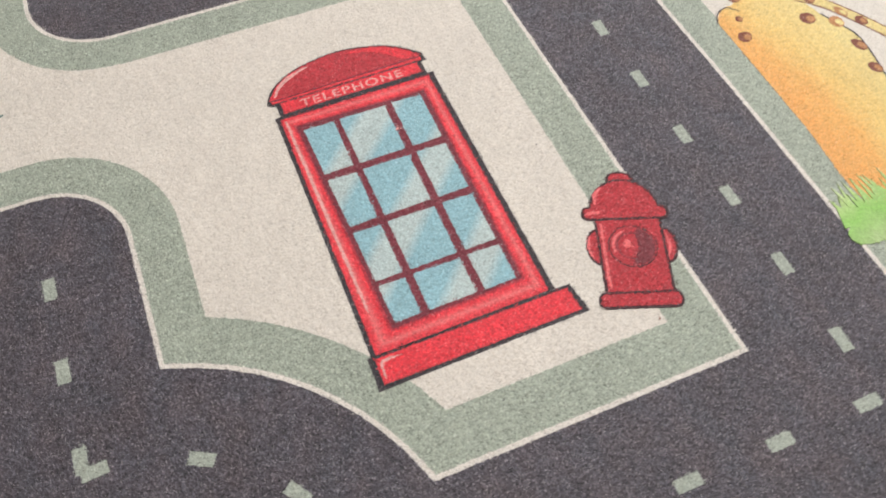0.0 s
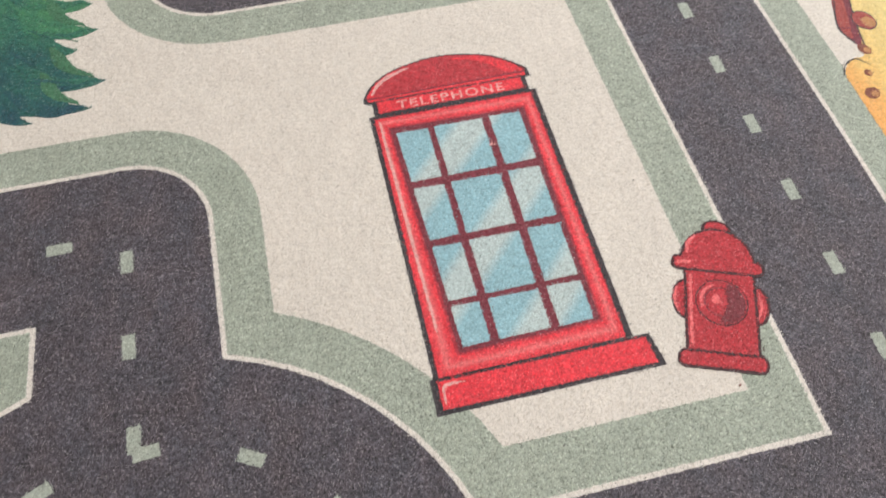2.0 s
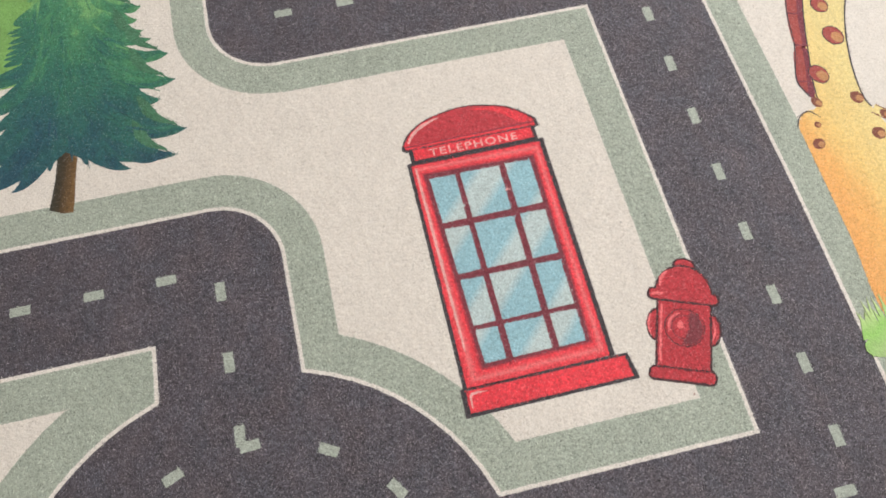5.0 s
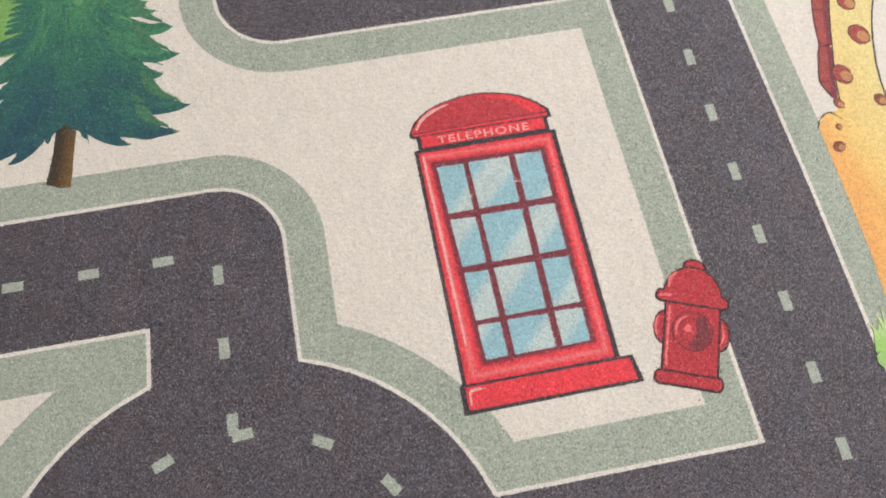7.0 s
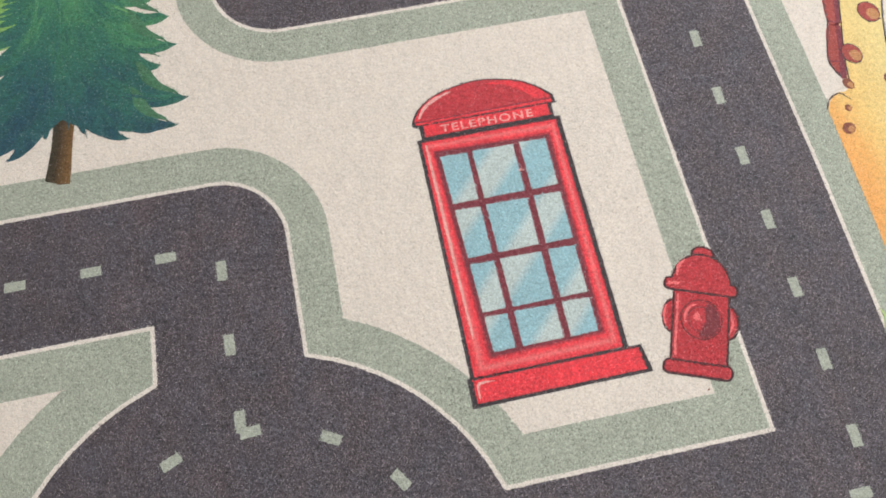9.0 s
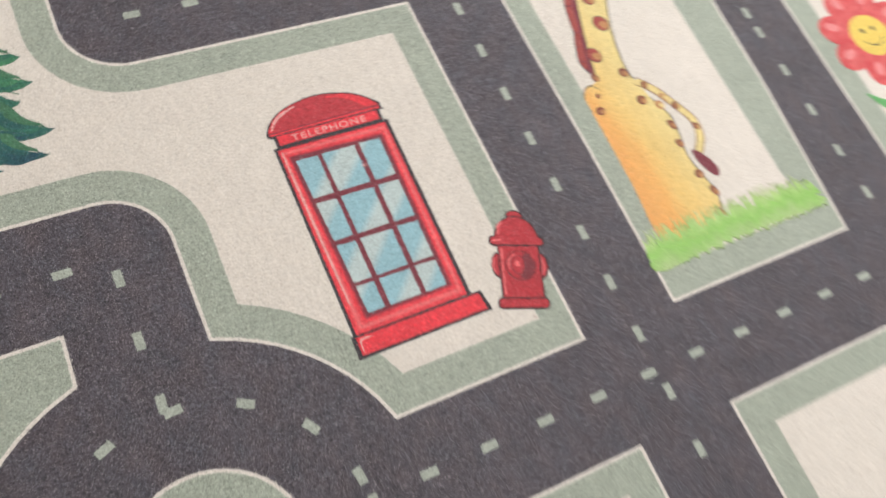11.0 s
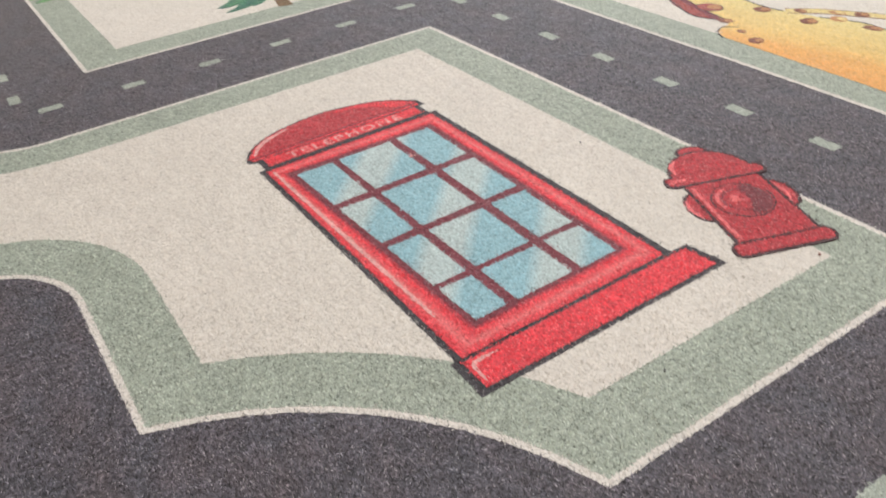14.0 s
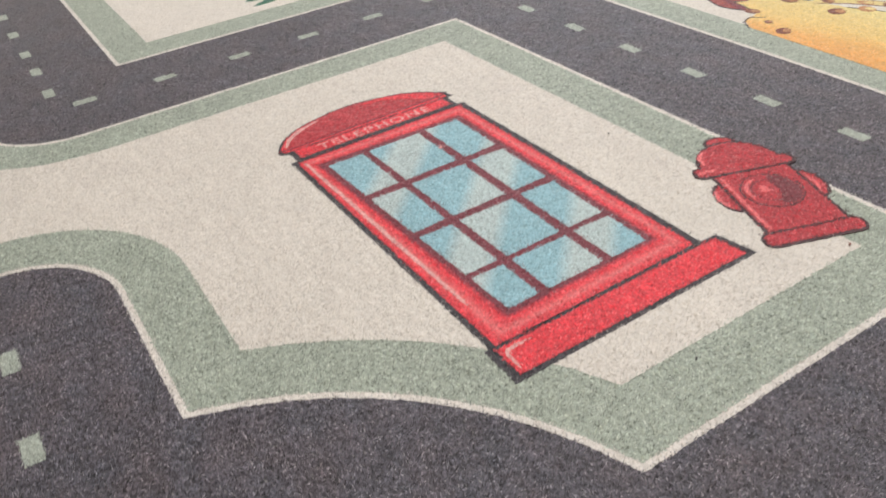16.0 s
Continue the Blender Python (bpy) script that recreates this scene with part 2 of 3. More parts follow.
def part(name, bm, material, parent=None, label=""):
    me = bpy.data.meshes.new(name)
    bm.to_mesh(me)
    bm.free()
    for m in (material if isinstance(material, (list, tuple)) else [material]):
        me.materials.append(m)
    ob = new(name, me)
    ob.parent = parent
    return tagged(ob, label)


def patch(name, points, layer, material, parent=None, label="", fuzz=True):
    """A part that is one printed patch."""
    bm = bmesh.new()
    sheet(bm, points, layer * STEP, fuzz=fuzz)
    ob = part(name, bm, material, parent, label)
    PRINTS.append((ob, 0, points, layer * STEP))
    return ob


def slab(bm, lo, hi):
    m = bmesh.ops.create_cube(bm, size=1.0)["verts"]
    for v in m:
        v.co = Vector([(lo[i] + hi[i]) / 2 + v.co[i] * (hi[i] - lo[i]) for i in range(3)])


def moved(points, x, y, turn):
    c, s = math.cos(radians(turn)), math.sin(radians(turn))
    return [(x + px * c - py * s, y + px * s + py * c) for px, py in points]


# ---------------------------------------------------------------- the room
ROOM = (-2.4, -2.2, 3.8, 2.8)
FLOOR_Z, TOP_Z = -0.007, 2.45
bm = bmesh.new()
slab(bm, (ROOM[0] - 0.2, ROOM[1] - 0.2, FLOOR_Z - 0.1), (ROOM[2] + 0.2, ROOM[3] + 0.2, FLOOR_Z))
tagged(part("floor", bm, BOARD), "plain brown wooden floor under the rug", "floor", kind="structure")
bm = bmesh.new()
slab(bm, (ROOM[0] - 0.2, ROOM[1] - 0.2, TOP_Z), (ROOM[2] + 0.2, ROOM[3] + 0.2, TOP_Z + 0.1))
tagged(part("ceiling", bm, WALL), "plain white painted ceiling", "ceiling", kind="structure")
for side, lo, hi in (("south", (ROOM[0], ROOM[1] - 0.15), (ROOM[2], ROOM[1])), ("west", (ROOM[0] - 0.15, ROOM[1]), (ROOM[0], ROOM[3])),
                     ("east", (ROOM[2], ROOM[1]), (ROOM[2] + 0.15, ROOM[3]))):
    bm = bmesh.new()
    slab(bm, (*lo, FLOOR_Z), (*hi, TOP_Z))
    tagged(part("wall_" + side, bm, WALL), "plain white painted wall", "wall", kind="structure")
WIN0, WIN1 = 1.45, 3.25  # the added window's sides, along the wall
bm = bmesh.new()
for x0, z0, x1, z1 in ((ROOM[0], FLOOR_Z, WIN0, TOP_Z), (WIN1, FLOOR_Z, ROOM[2], TOP_Z), (WIN0, FLOOR_Z, WIN1, 0.75), (WIN0, 2.15, WIN1, TOP_Z)):
    slab(bm, (x0, ROOM[3], z0), (x1, ROOM[3] + 0.15, z1))
tagged(part("wall_north", bm, WALL), "plain white painted wall with an added, unseen window", "wall", kind="structure")
# unseen window, added as a source for the fill light from the north-east
window = tagged(new("added_window"), "white framed window, added out of view for fill light", "window", kind="structure")
bm = bmesh.new()
for x0, z0, x1, z1 in ((WIN0, 0.75, WIN0 + 0.06, 2.15), (WIN1 - 0.06, 0.75, WIN1, 2.15), (WIN0 + 0.06, 0.75, WIN1 - 0.06, 0.81), (WIN0 + 0.06, 2.09, WIN1 - 0.06, 2.15)):
    slab(bm, (x0, ROOM[3] + 0.05, z0), (x1, ROOM[3] + 0.1, z1))
part("added_window_frame", bm, FRAME, window)

# ---------------------------------------------------------------- the rug
RUG = (-0.62, -0.50, 0.90, 0.72)
bm = bmesh.new()
sheet(bm, inset(box(*RUG), 0.006), 0.0, FLOOR_Z, fuzz=False)
rug = tagged(part("rug", bm, ROAD), "charcoal short pile play rug printed with roads", "rug", kind="structure")
bm = bmesh.new()
for a, b in ((RUG[:2], (RUG[2], RUG[1] + 0.006)), ((RUG[0], RUG[3] - 0.006), RUG[2:]),
             ((RUG[0], RUG[1] + 0.006), (RUG[0] + 0.006, RUG[3] - 0.006)), ((RUG[2] - 0.006, RUG[1] + 0.006), (RUG[2], RUG[3] - 0.006))):
    slab(bm, (*a, FLOOR_Z), (*b, 0.0005))
part("binding", bm, BINDING, rug, "dark stitched edge binding")

RX, RY, RR = -0.1366, -0.0936, 0.1504  # the roundabout
KERB_W, LINE_W = 0.0284, 0.0026


def block(outline, label, band=KERB_W, inner=None):
    """A city block: white edge line, sage kerb band, cream ground."""
    outline = ccw(outline)
    line = patch("kerb_line", outline, 1, LINE, rug, "thin white line round the block")
    patch("kerb_band", inset(outline, LINE_W), 2, KERB, line, label)
    patch("block_ground", inner or inset(outline, band), 3, CREAM, line, "plain cream ground of the block")


def ring_angle(x, y):
    return math.degrees(math.atan2(y - RY, x - RX))


# the block with the telephone box, its arm running off past the pine
block([(0.1713, -0.0498), (0.1662, 0.2862), (-0.073, 0.2858)] + arc(-0.073, 0.3300, 0.0450, 270, 180, 0.0442) + [(-0.1135, 0.70), (-0.60, 0.70), (-0.60, 0.1752)]
      + arc(-0.1365, 0.1312, 0.0435, 90, 0, 0.0434) + [(-0.0932, 0.0506)]
      + arc(RX, RY, RR, ring_angle(-0.0932, 0.0506) - 2, ring_angle(0.0074, -0.0498) + 2) + [(0.0074, -0.0498)], "sage green kerb band",
      inner=[(0.1433, -0.0212), (0.1391, 0.2584), (-0.073, 0.2584)] + arc(-0.073, 0.3300, 0.0716, 270, 180, 0.0708) + [(-0.1425, 0.68), (-0.60, 0.68), (-0.60, 0.2035)]
      + arc(-0.1365, 0.1312, 0.0708, 90, 0, 0.0702) + arc(RX, RY, 0.1775, ring_angle(-0.0664, 0.0692), ring_angle(0.0253, -0.0212)))
# the block west of the roundabout
block([(-0.60, 0.0892), (-0.1800, 0.0881), (-0.1812, 0.0510)] + arc(RX, RY, RR, 109, 162) + [(-0.2806, -0.0498), (-0.60, -0.0498)], "sage green kerb band",
      inner=[(-0.60, 0.0600), (-0.2342, 0.0595)] + arc(RX, RY, 0.1830, 123, 165) + [(-0.3150, -0.0230), (-0.60, -0.0230)])
# the long block with the spotted figure
block([(0.2596, -0.0500), (0.4632, -0.0500), (0.4735, 0.115), (0.4745, 0.23), (0.4740, 0.70), (0.2480, 0.70), (0.2505, 0.40), (0.2540, 0.26), (0.2580, 0.11)], "sage green kerb band beside the grass",
      inner=[(0.2845, -0.0215), (0.4390, -0.0215), (0.4310, 0.02), (0.4285, 0.24), (0.4260, 0.68), (0.2750, 0.68), (0.2772, 0.40), (0.2800, 0.26), (0.2838, 0.11)])
# the block with the flower
block([(0.5570, -0.0500), (0.88, -0.0500), (0.88, 0.70), (0.5480, 0.70)], "sage green kerb band", 0.0310)
# the block with the wooden sign
block([(0.1730, -0.1386), (0.0072, -0.1372)] + arc(RX, RY, RR, -19, -70) + [(-0.0926, -0.48), (0.1775, -0.48)], "sage green kerb band",
      inner=[(0.1448, -0.1664), (0.0420, -0.1656), (0.0300, -0.45), (0.1490, -0.45)])
block([(0.2612, -0.1390), (0.88, -0.1430), (0.88, -0.48), (0.2650, -0.48)], "sage green kerb band")
# the block across the upper road
block([(-0.0333, 0.3702), (0.1672, 0.3702), (0.1640, 0.70), (-0.0333, 0.70)], "sage green kerb band", 0.0270)
# the roundabout's middle
block(arc(RX, RY, 0.0628, 0, 354, n=59), "sage green ring of the roundabout", 0.0265)

DW, DL = 0.0062, 0.0129


def dash(x, y, turn, length=DL, layer=1):
    patch("lane_dash", moved(box(-length / 2, -DW / 2, length / 2, DW / 2), x, y, turn), layer, DASH, rug)


for i in range(-2, 10):
    dash(0.2149 - 0.0222 * (0.0476 * i + 0.0316), 0.0322 + 0.0470 * i, 90)
for y in (0.468, 0.516, 0.564, 0.612, -0.112, -0.160, -0.208, -0.256):
    dash(0.2165 if y < 0 else 0.2085, y, 90)
for i in range(18):
    dash(0.0140 + 0.0484 * i, -0.0932 - 0.0001 * i, 0)
dash(-0.0290, -0.0935, 90, 0.0075, 1.5)
for i in range(5):
    dash(-0.0617 + 0.0473 * i, 0.3296, 0)
dash(0.1745, 0.3305, 0)
for y in (0.3570, 0.3990, 0.4370, 0.4850, 0.5330):
    dash(-0.0767, y, 90)
for i in range(7):
    dash(-0.1692 - 0.0464 * i, 0.1308, 0)
dash(-0.1357, 0.1152, 90), dash(-0.1364, 0.0670, 90), dash(-0.1358, 0.0200, 90)
for i in range(14):
    a = 9.8 + 25.7 * i
    dash(RX + 0.1066 * math.cos(radians(a)), RY + 0.1066 * math.sin(radians(a)), a + 90 + (8 if i == 3 else 0), 0.0120, 1.5)
for y in (-0.0253, 0.0222, 0.0696, 0.1169, 0.1638, 0.1881, 0.2355, 0.2830):
    dash(0.5085 - 0.025 * (y + 0.03), y, 90)

# ---------------------------------------------------------------- telephone box
phone = tagged(new("telephone_box"), "red telephone box with blue panes printed on the rug", "telephone box")
L = 4
cap = patch("roof", curve([(0.0012, 0.1940), (0.0075, 0.2035), (0.0230, 0.2130), (0.0500, 0.2178), (0.0750, 0.2135), (0.0900, 0.2055), (0.0995, 0.1965)]) + [(0.1000, 0.1900), (0.0960, 0.1895), (0.0030, 0.1893), (0.0005, 0.1908)], L, INK, phone, "domed red roof with a black outline")
patch("dome_light", curve([(0.0560, 0.2135), (0.0740, 0.2118), (0.0880, 0.2042), (0.0945, 0.1972), (0.0880, 0.1956), (0.0800, 0.2030), (0.0700, 0.2095)], True), L + 2.6, RED, cap)
patch("dome", curve([(0.0072, 0.1945), (0.0135, 0.2040), (0.0270, 0.2125), (0.0500, 0.2163), (0.0740, 0.2122), (0.0880, 0.2050), (0.0945, 0.1975)]) + [(0.0945, 0.1942)], L + 2, DEEP_RED, cap)
patch("roof_edge", curve([(0.0030, 0.1945), (0.0095, 0.2038), (0.0240, 0.2122), (0.0500, 0.2166), (0.0750, 0.2122), (0.0890, 0.2045), (0.0972, 0.1963)]) + [(0.0975, 0.1915), (0.0035, 0.1912)], L + 1, RED, cap)
patch("gleam", stroke(curve([(0.0062, 0.1955), (0.0110, 0.2025), (0.0200, 0.2085), (0.0310, 0.2122)]), 0.0022, True), L + 3, PINK, cap)
patch("rim_line", stroke([(0.0035, 0.1932), (0.0970, 0.1940)], 0.0007), L + 3, MAROON, cap)
sign = patch("sign_band", box(0.0052, 0.1790, 0.0965, 0.1905), L + 1.5, INK, phone, "red band with pale lettering")
patch("band_face", box(0.0080, 0.1816, 0.0938, 0.1900), L + 2, RED, sign)
letters = bpy.data.curves.new("lettering", "FONT")
letters.body, letters.size, letters.align_x = "TELEPHONE", 0.0078, "CENTER"
letters.space_character, letters.offset = 1.2, 0.00016
raw = new("lettering_outline", letters)
bpy.context.view_layer.update()
me = bpy.data.meshes.new_from_object(raw.evaluated_get(bpy.context.evaluated_depsgraph_get()))
bpy.data.objects.remove(raw)
xs = [v.co.x for v in me.vertices]
fitw = 0.0635 / (max(xs) - min(xs))
for v in me.vertices:
    v.co = Vector((0.0508 + (v.co.x - (max(xs) + min(xs)) / 2) * fitw, 0.1828 + v.co.y * 1.02, (L + 3) * STEP))
bm = bmesh.new()
bm.from_mesh(me)
bpy.data.meshes.remove(me)
part("lettering", bm, PINK, sign, "pale pink capital letters")

body = patch("frame", [(0.0020, 0.0165), (0.1006, 0.0168), (0.1000, 0.1797), (0.0020, 0.1798)], L, INK, phone, "red frame with a black outline")
FACE = [(0.0046, 0.0172), (0.0972, 0.0174), (0.0966, 0.1774), (0.0045, 0.1776)]
PANEL = [(0.0170, 0.0272), (0.0880, 0.0288), (0.0893, 0.1673), (0.0114, 0.1692)]
patch("frame_face", FACE, L + 1, RED, body)
for i, (f, m) in enumerate(((0.16, BRIGHT_RED), (0.28, SOFT_ROSE), (0.36, ROSE), (0.50, SOFT_ROSE), (0.60, BRIGHT_RED), (0.72, RED), (0.88, FRAME_SHADE))):
    patch("frame_shading", [(p[0] + (q[0] - p[0]) * f, p[1] + (q[1] - p[1]) * f) for p, q in zip(FACE, PANEL)], L + 1.2 + 0.2 * i, m, body)
patch("frame_gleam", stroke([(0.0070, 0.1755), (0.0074, 0.1500), (0.0080, 0.1100), (0.0086, 0.0700), (0.0090, 0.0400)], 0.0018, True), L + 2.6, PINK, body)
patch("window_panel", PANEL, L + 3, MAROON, body, "dark maroon glazing bars")
rows = ((0.1303, 0.1652), (0.0920, 0.1256), (0.0554, 0.0877), (0.0299, 0.0524))
for y0, y1 in rows:
    for k in range(3):
        def edge(y, side):
            f = (0.1652 - y) / 0.1353
            return ((0.0146, 0.0324), (0.0361, 0.0637), (0.0684, 0.0861))[k][side] + f * ((0.0048, 0.0006), (0.0016, -0.0005), (-0.0005, -0.0010))[k][side]
        patch("pane", [(edge(y0, 0), y0), (edge(y0, 1), y0 + 0.0003), (edge(y1, 1), y1 - 0.0006), (edge(y1, 0), y1)], L + 4, GLASS, body)
foot = patch("plinth", [(-0.0004, -0.0010), (0.1112, -0.0008), (0.1086, 0.0166), (0.0000, 0.0172)], L, INK, phone, "red plinth with a black outline")
patch("plinth_face", [(0.0032, 0.0014), (0.1076, 0.0014), (0.1060, 0.0150), (0.0034, 0.0154)], L + 1, RED, foot)
patch("gleam", stroke(curve([(0.0052, 0.0040), (0.0054, 0.0110), (0.0075, 0.0130), (0.0150, 0.0132)]), 0.0016, True), L + 2, PINK, foot)

# ---------------------------------------------------------------- fire hydrant
hydrant = tagged(new("fire_hydrant"), "dark red fire hydrant printed across the kerb band", "fire hydrant")
H = lambda p: moved(p, 0.1360, -0.0092, -20.2)


def inked(name, points, layer, material, parent, label="", line=0.0014):
    """A patch in its dark outline."""
    points = ccw(points)
    ob = patch(name, points, layer, SHADE_INK, parent, label)
    patch("face", inset(points, line), layer + 0.6, material, ob)
    return ob


SHADE_INK = pile("dark_red_ink_pile", (0.055, 0.016, 0.021), grain=0.35)


def bar(x0, y0, x1, y1, r):
    return (arc(x1 - r, y0 + r, r, -90, 0, n=5) + arc(x1 - r, y1 - r, r, 0, 90, n=5) + arc(x0 + r, y1 - r, r, 90, 180, n=5) + arc(x0 + r, y0 + r, r, 180, 270, n=5))


for s in (-1, 1):
    side = inked("side_outlet", H(ellipse(s * 0.0172 + 0.0008, 0.0358, 0.0068, 0.0112)), L, HYDRANT_RED, hydrant)
    patch("gleam", H(stroke(curve([(s * 0.0195 - 0.0006, 0.0285), (s * 0.0212 - 0.0006, 0.0355), (s * 0.0200 - 0.0006, 0.0425)]), 0.0014, True)), L + 1.2, ROSE, side)
barrel = inked("barrel", H(box(-0.0170, 0.0070, 0.0186, 0.0545)), L + 1.5, HYDRANT_RED, hydrant)
patch("gleam", H(stroke([(-0.0140, 0.0110), (-0.0138, 0.0500)], 0.0018, True)), L + 2.6, ROSE, barrel)
knob = inked("bonnet_nut", H(ellipse(0.0004, 0.0790, 0.0074, 0.0052)), L + 1.5, HYDRANT_RED, hydrant)
bonnet = inked("bonnet", H(arc(0.0004, 0.0590, 0.0188, 0, 180, 0.0200)), L + 2.5, HYDRANT_RED, hydrant)
patch("gleam", H(stroke(curve([(-0.0150, 0.0625), (-0.0142, 0.0690), (-0.0105, 0.0735)]), 0.0020, True)), L + 3.6, ROSE, bonnet)
brim = inked("brim", H(bar(-0.0232, 0.0522, 0.0236, 0.0612, 0.0040)), L + 3.5, HYDRANT_RED, hydrant)
patch("bonnet_foot", H(box(-0.0172, 0.0590, 0.0178, 0.0625)), L + 4.4, HYDRANT_RED, hydrant)
patch("gleam", H(stroke([(-0.0205, 0.0565), (-0.0130, 0.0575)], 0.0022, True)), L + 4.6, ROSE, brim)
inked("base_flange", H(bar(-0.0210, -0.0008, 0.0218, 0.0088, 0.0040)), L + 3.5, HYDRANT_RED, hydrant)
cover = inked("front_outlet", H(ellipse(0.0012, 0.0356, 0.0130, 0.0128)), L + 3, HYDRANT_RED, hydrant, line=0.0007)
patch("shade", H(arc(0.0012, 0.0356, 0.0117, -98, 72) + [(0.0032, 0.0405), (0.0038, 0.0356), (0.0020, 0.0300)]), L + 3.8, SHADE_RED, cover)
patch("ring_line", H(stroke(arc(0.0006, 0.0358, 0.0078, 20, 340), 0.0008)), L + 4, SHADE_RED, cover)
patch("boss", H(ellipse(-0.0006, 0.0362, 0.0042, 0.0045)), L + 4.1, DEEP_RED, cover)
patch("gleam", H(ellipse(-0.0016, 0.0370, 0.0022, 0.0026)), L + 4.6, ROSE, cover)
patch("gleam", H(stroke(arc(0.0012, 0.0356, 0.0102, 110, 200), 0.0016, True)), L + 4.6, ROSE, cover)

# ---------------------------------------------------------------- trees


def frond(root, tip, width, sag):
    """A curved pointed branch from root to tip, hanging by sag."""
    a, b = Vector(root), Vector(tip)
    d = b - a
    nrm = Vector((-d.y, d.x)).normalized()
    thick = lambda t: width * min(1.0, 0.15 + 2.6 * t) * (1 - t) ** 0.75
    mid = lambda t: a.lerp(b, t) - nrm * sag * math.sin(math.pi * min(1.0, t * 1.1) ** 1.3)
    up = [mid(i / 12) + nrm * thick(i / 12) * 0.8 for i in range(13)]
    low = [mid(i / 12) - nrm * thick(i / 12) for i in range(13)]
    return [(p.x, p.y) for p in up] + [(p.x, p.y) for p in low[-2::-1]]


def pine(label, x, y, size, paints, seed=3):
    """A painted pine: trunk, tapering crown and hanging pointed fronds, lowest at y, about its axis x."""
    rnd = random.Random(seed)
    tree = tagged(new("pine_tree"), label, "tree", "printed pine trees")
    at = lambda px, py: (x + px * size, y + py * size)
    patch("trunk", [at(-0.0128, -0.0334), at(-0.0050, -0.0375), at(0.0030, -0.0385), at(0.0046, -0.025), at(0.0062, -0.008), at(0.0092, 0.016), at(-0.0050, 0.016), at(-0.0075, -0.010)], 4, BARK, tree, "short brown trunk")
    # notch and tip of every drooping frond, from the top down
    edge = (((0.030, 0.168), (0.0405, 0.1600)), ((0.036, 0.150), (0.0618, 0.1270)), ((0.049, 0.1235), (0.0583, 0.1150)), ((0.049, 0.1130), (0.0617, 0.1037)), ((0.050, 0.1030), (0.0672, 0.0950)),
            ((0.046, 0.0930), (0.0782, 0.0792)), ((0.053, 0.0755), (0.0808, 0.0548)), ((0.054, 0.0520), (0.0686, 0.0400)), ((0.055, 0.0380), (0.0848, 0.0112)), ((0.052, 0.0090), (0.0766, -0.0088)),
            ((0.036, -0.0060), (0.0436, -0.0130)), ((0.0150, 0.0000), (0.0150, -0.0030)))

    narrow = lambda sign, h: 1.0 if sign > 0 else -max(0.30, 0.86 - 3.6 * max(h, 0.0))

    def half(sign, wild):
        """One side of the outline: long slopes out to each tip, hollow undersides back in."""
        out = []
        for i, (notch, tip) in enumerate(edge):
            after = edge[i + 1][0] if i + 1 < len(edge) else (0.0090, 0.0060)
            tip = (tip[0] + rnd.uniform(-wild, wild), tip[1] + rnd.uniform(-wild, wild))
            reach = tip[0] - notch[0]
            c1 = (notch[0] + reach * 0.45, tip[1] + (notch[1] - tip[1]) * 0.18)
            c2 = (tip[0] - (tip[0] - after[0]) * 0.40, min(tip[1], after[1]) - 0.0028 - 0.08 * reach)
            for (p, c, q) in ((notch, c1, tip), (tip, c2, after)):
                for k in range(7):
                    u = k / 7
                    out.append(at(narrow(sign, (1 - u) ** 2 * p[1] + u * u * q[1]) * ((1 - u) ** 2 * p[0] + 2 * u * (1 - u) * c[0] + u * u * q[0]), (1 - u) ** 2 * p[1] + 2 * u * (1 - u) * c[1] + u * u * q[1]))
        return out

    patch("crown", [at(0.014, 0.235)] + half(1, 0.0) + [at(0.0, 0.0100)] + half(-1, 0.004)[::-1], 5, paints[0], tree, "crown in blended greens and teal")
    for s in (1, -1):
        for i, (notch, tip) in enumerate(edge[1:-1]):
            w = 0.0035 + 0.28 * (tip[0] - notch[0])
            if tip[0] - notch[0] > 0.02:
                patch("frond", frond(at(narrow(s, tip[1]) * tip[0] * 0.35, tip[1] + 0.024), at(narrow(s, tip[1]) * (tip[0] - 0.003), tip[1] + 0.0006), w * 0.7 * size, s * 0.0075 * size), 6 + 0.06 * i, paints[1 + i % 2], tree)
    for i, (notch, tip) in enumerate(edge[1:-2]):
        if tip[0] - notch[0] > 0.015:
            a, b = (tip[0] * 0.62, tip[1] + 0.034), (tip[0] - 0.007, tip[1] + 0.0034)
            patch("lit_needles", frond(at(*a), at(*b), 0.0066 * size, 0.0042 * size), 6.80 + 0.01 * i, FROND_LIGHT, tree)
            a, b = (tip[0] * 0.48, tip[1] + 0.008), (tip[0] - 0.005, tip[1] + 0.0004)
            patch("shaded_needles", frond(at(*a), at(*b), 0.0030 * size, 0.0050 * size), 6.70 + 0.01 * i, paints[1], tree)
    for i in range(70):
        h = rnd.uniform(0.012, 0.17)
        px = rnd.uniform(-0.6, 0.95) * 0.056 * (1 - max(0.0, h - 0.03) / 0.21)
        a = Vector(at(px, h))
        b = a + Vector((px * 0.55 + rnd.uniform(-0.005, 0.005), -rnd.uniform(0.010, 0.024))) * size
        patch("needle_stroke", frond((a.x, a.y), (b.x, b.y), rnd.uniform(0.0006, 0.0020) * size, 0.0), 6.95 + 0.015 * i, rnd.choice(paints), tree)
    return tree


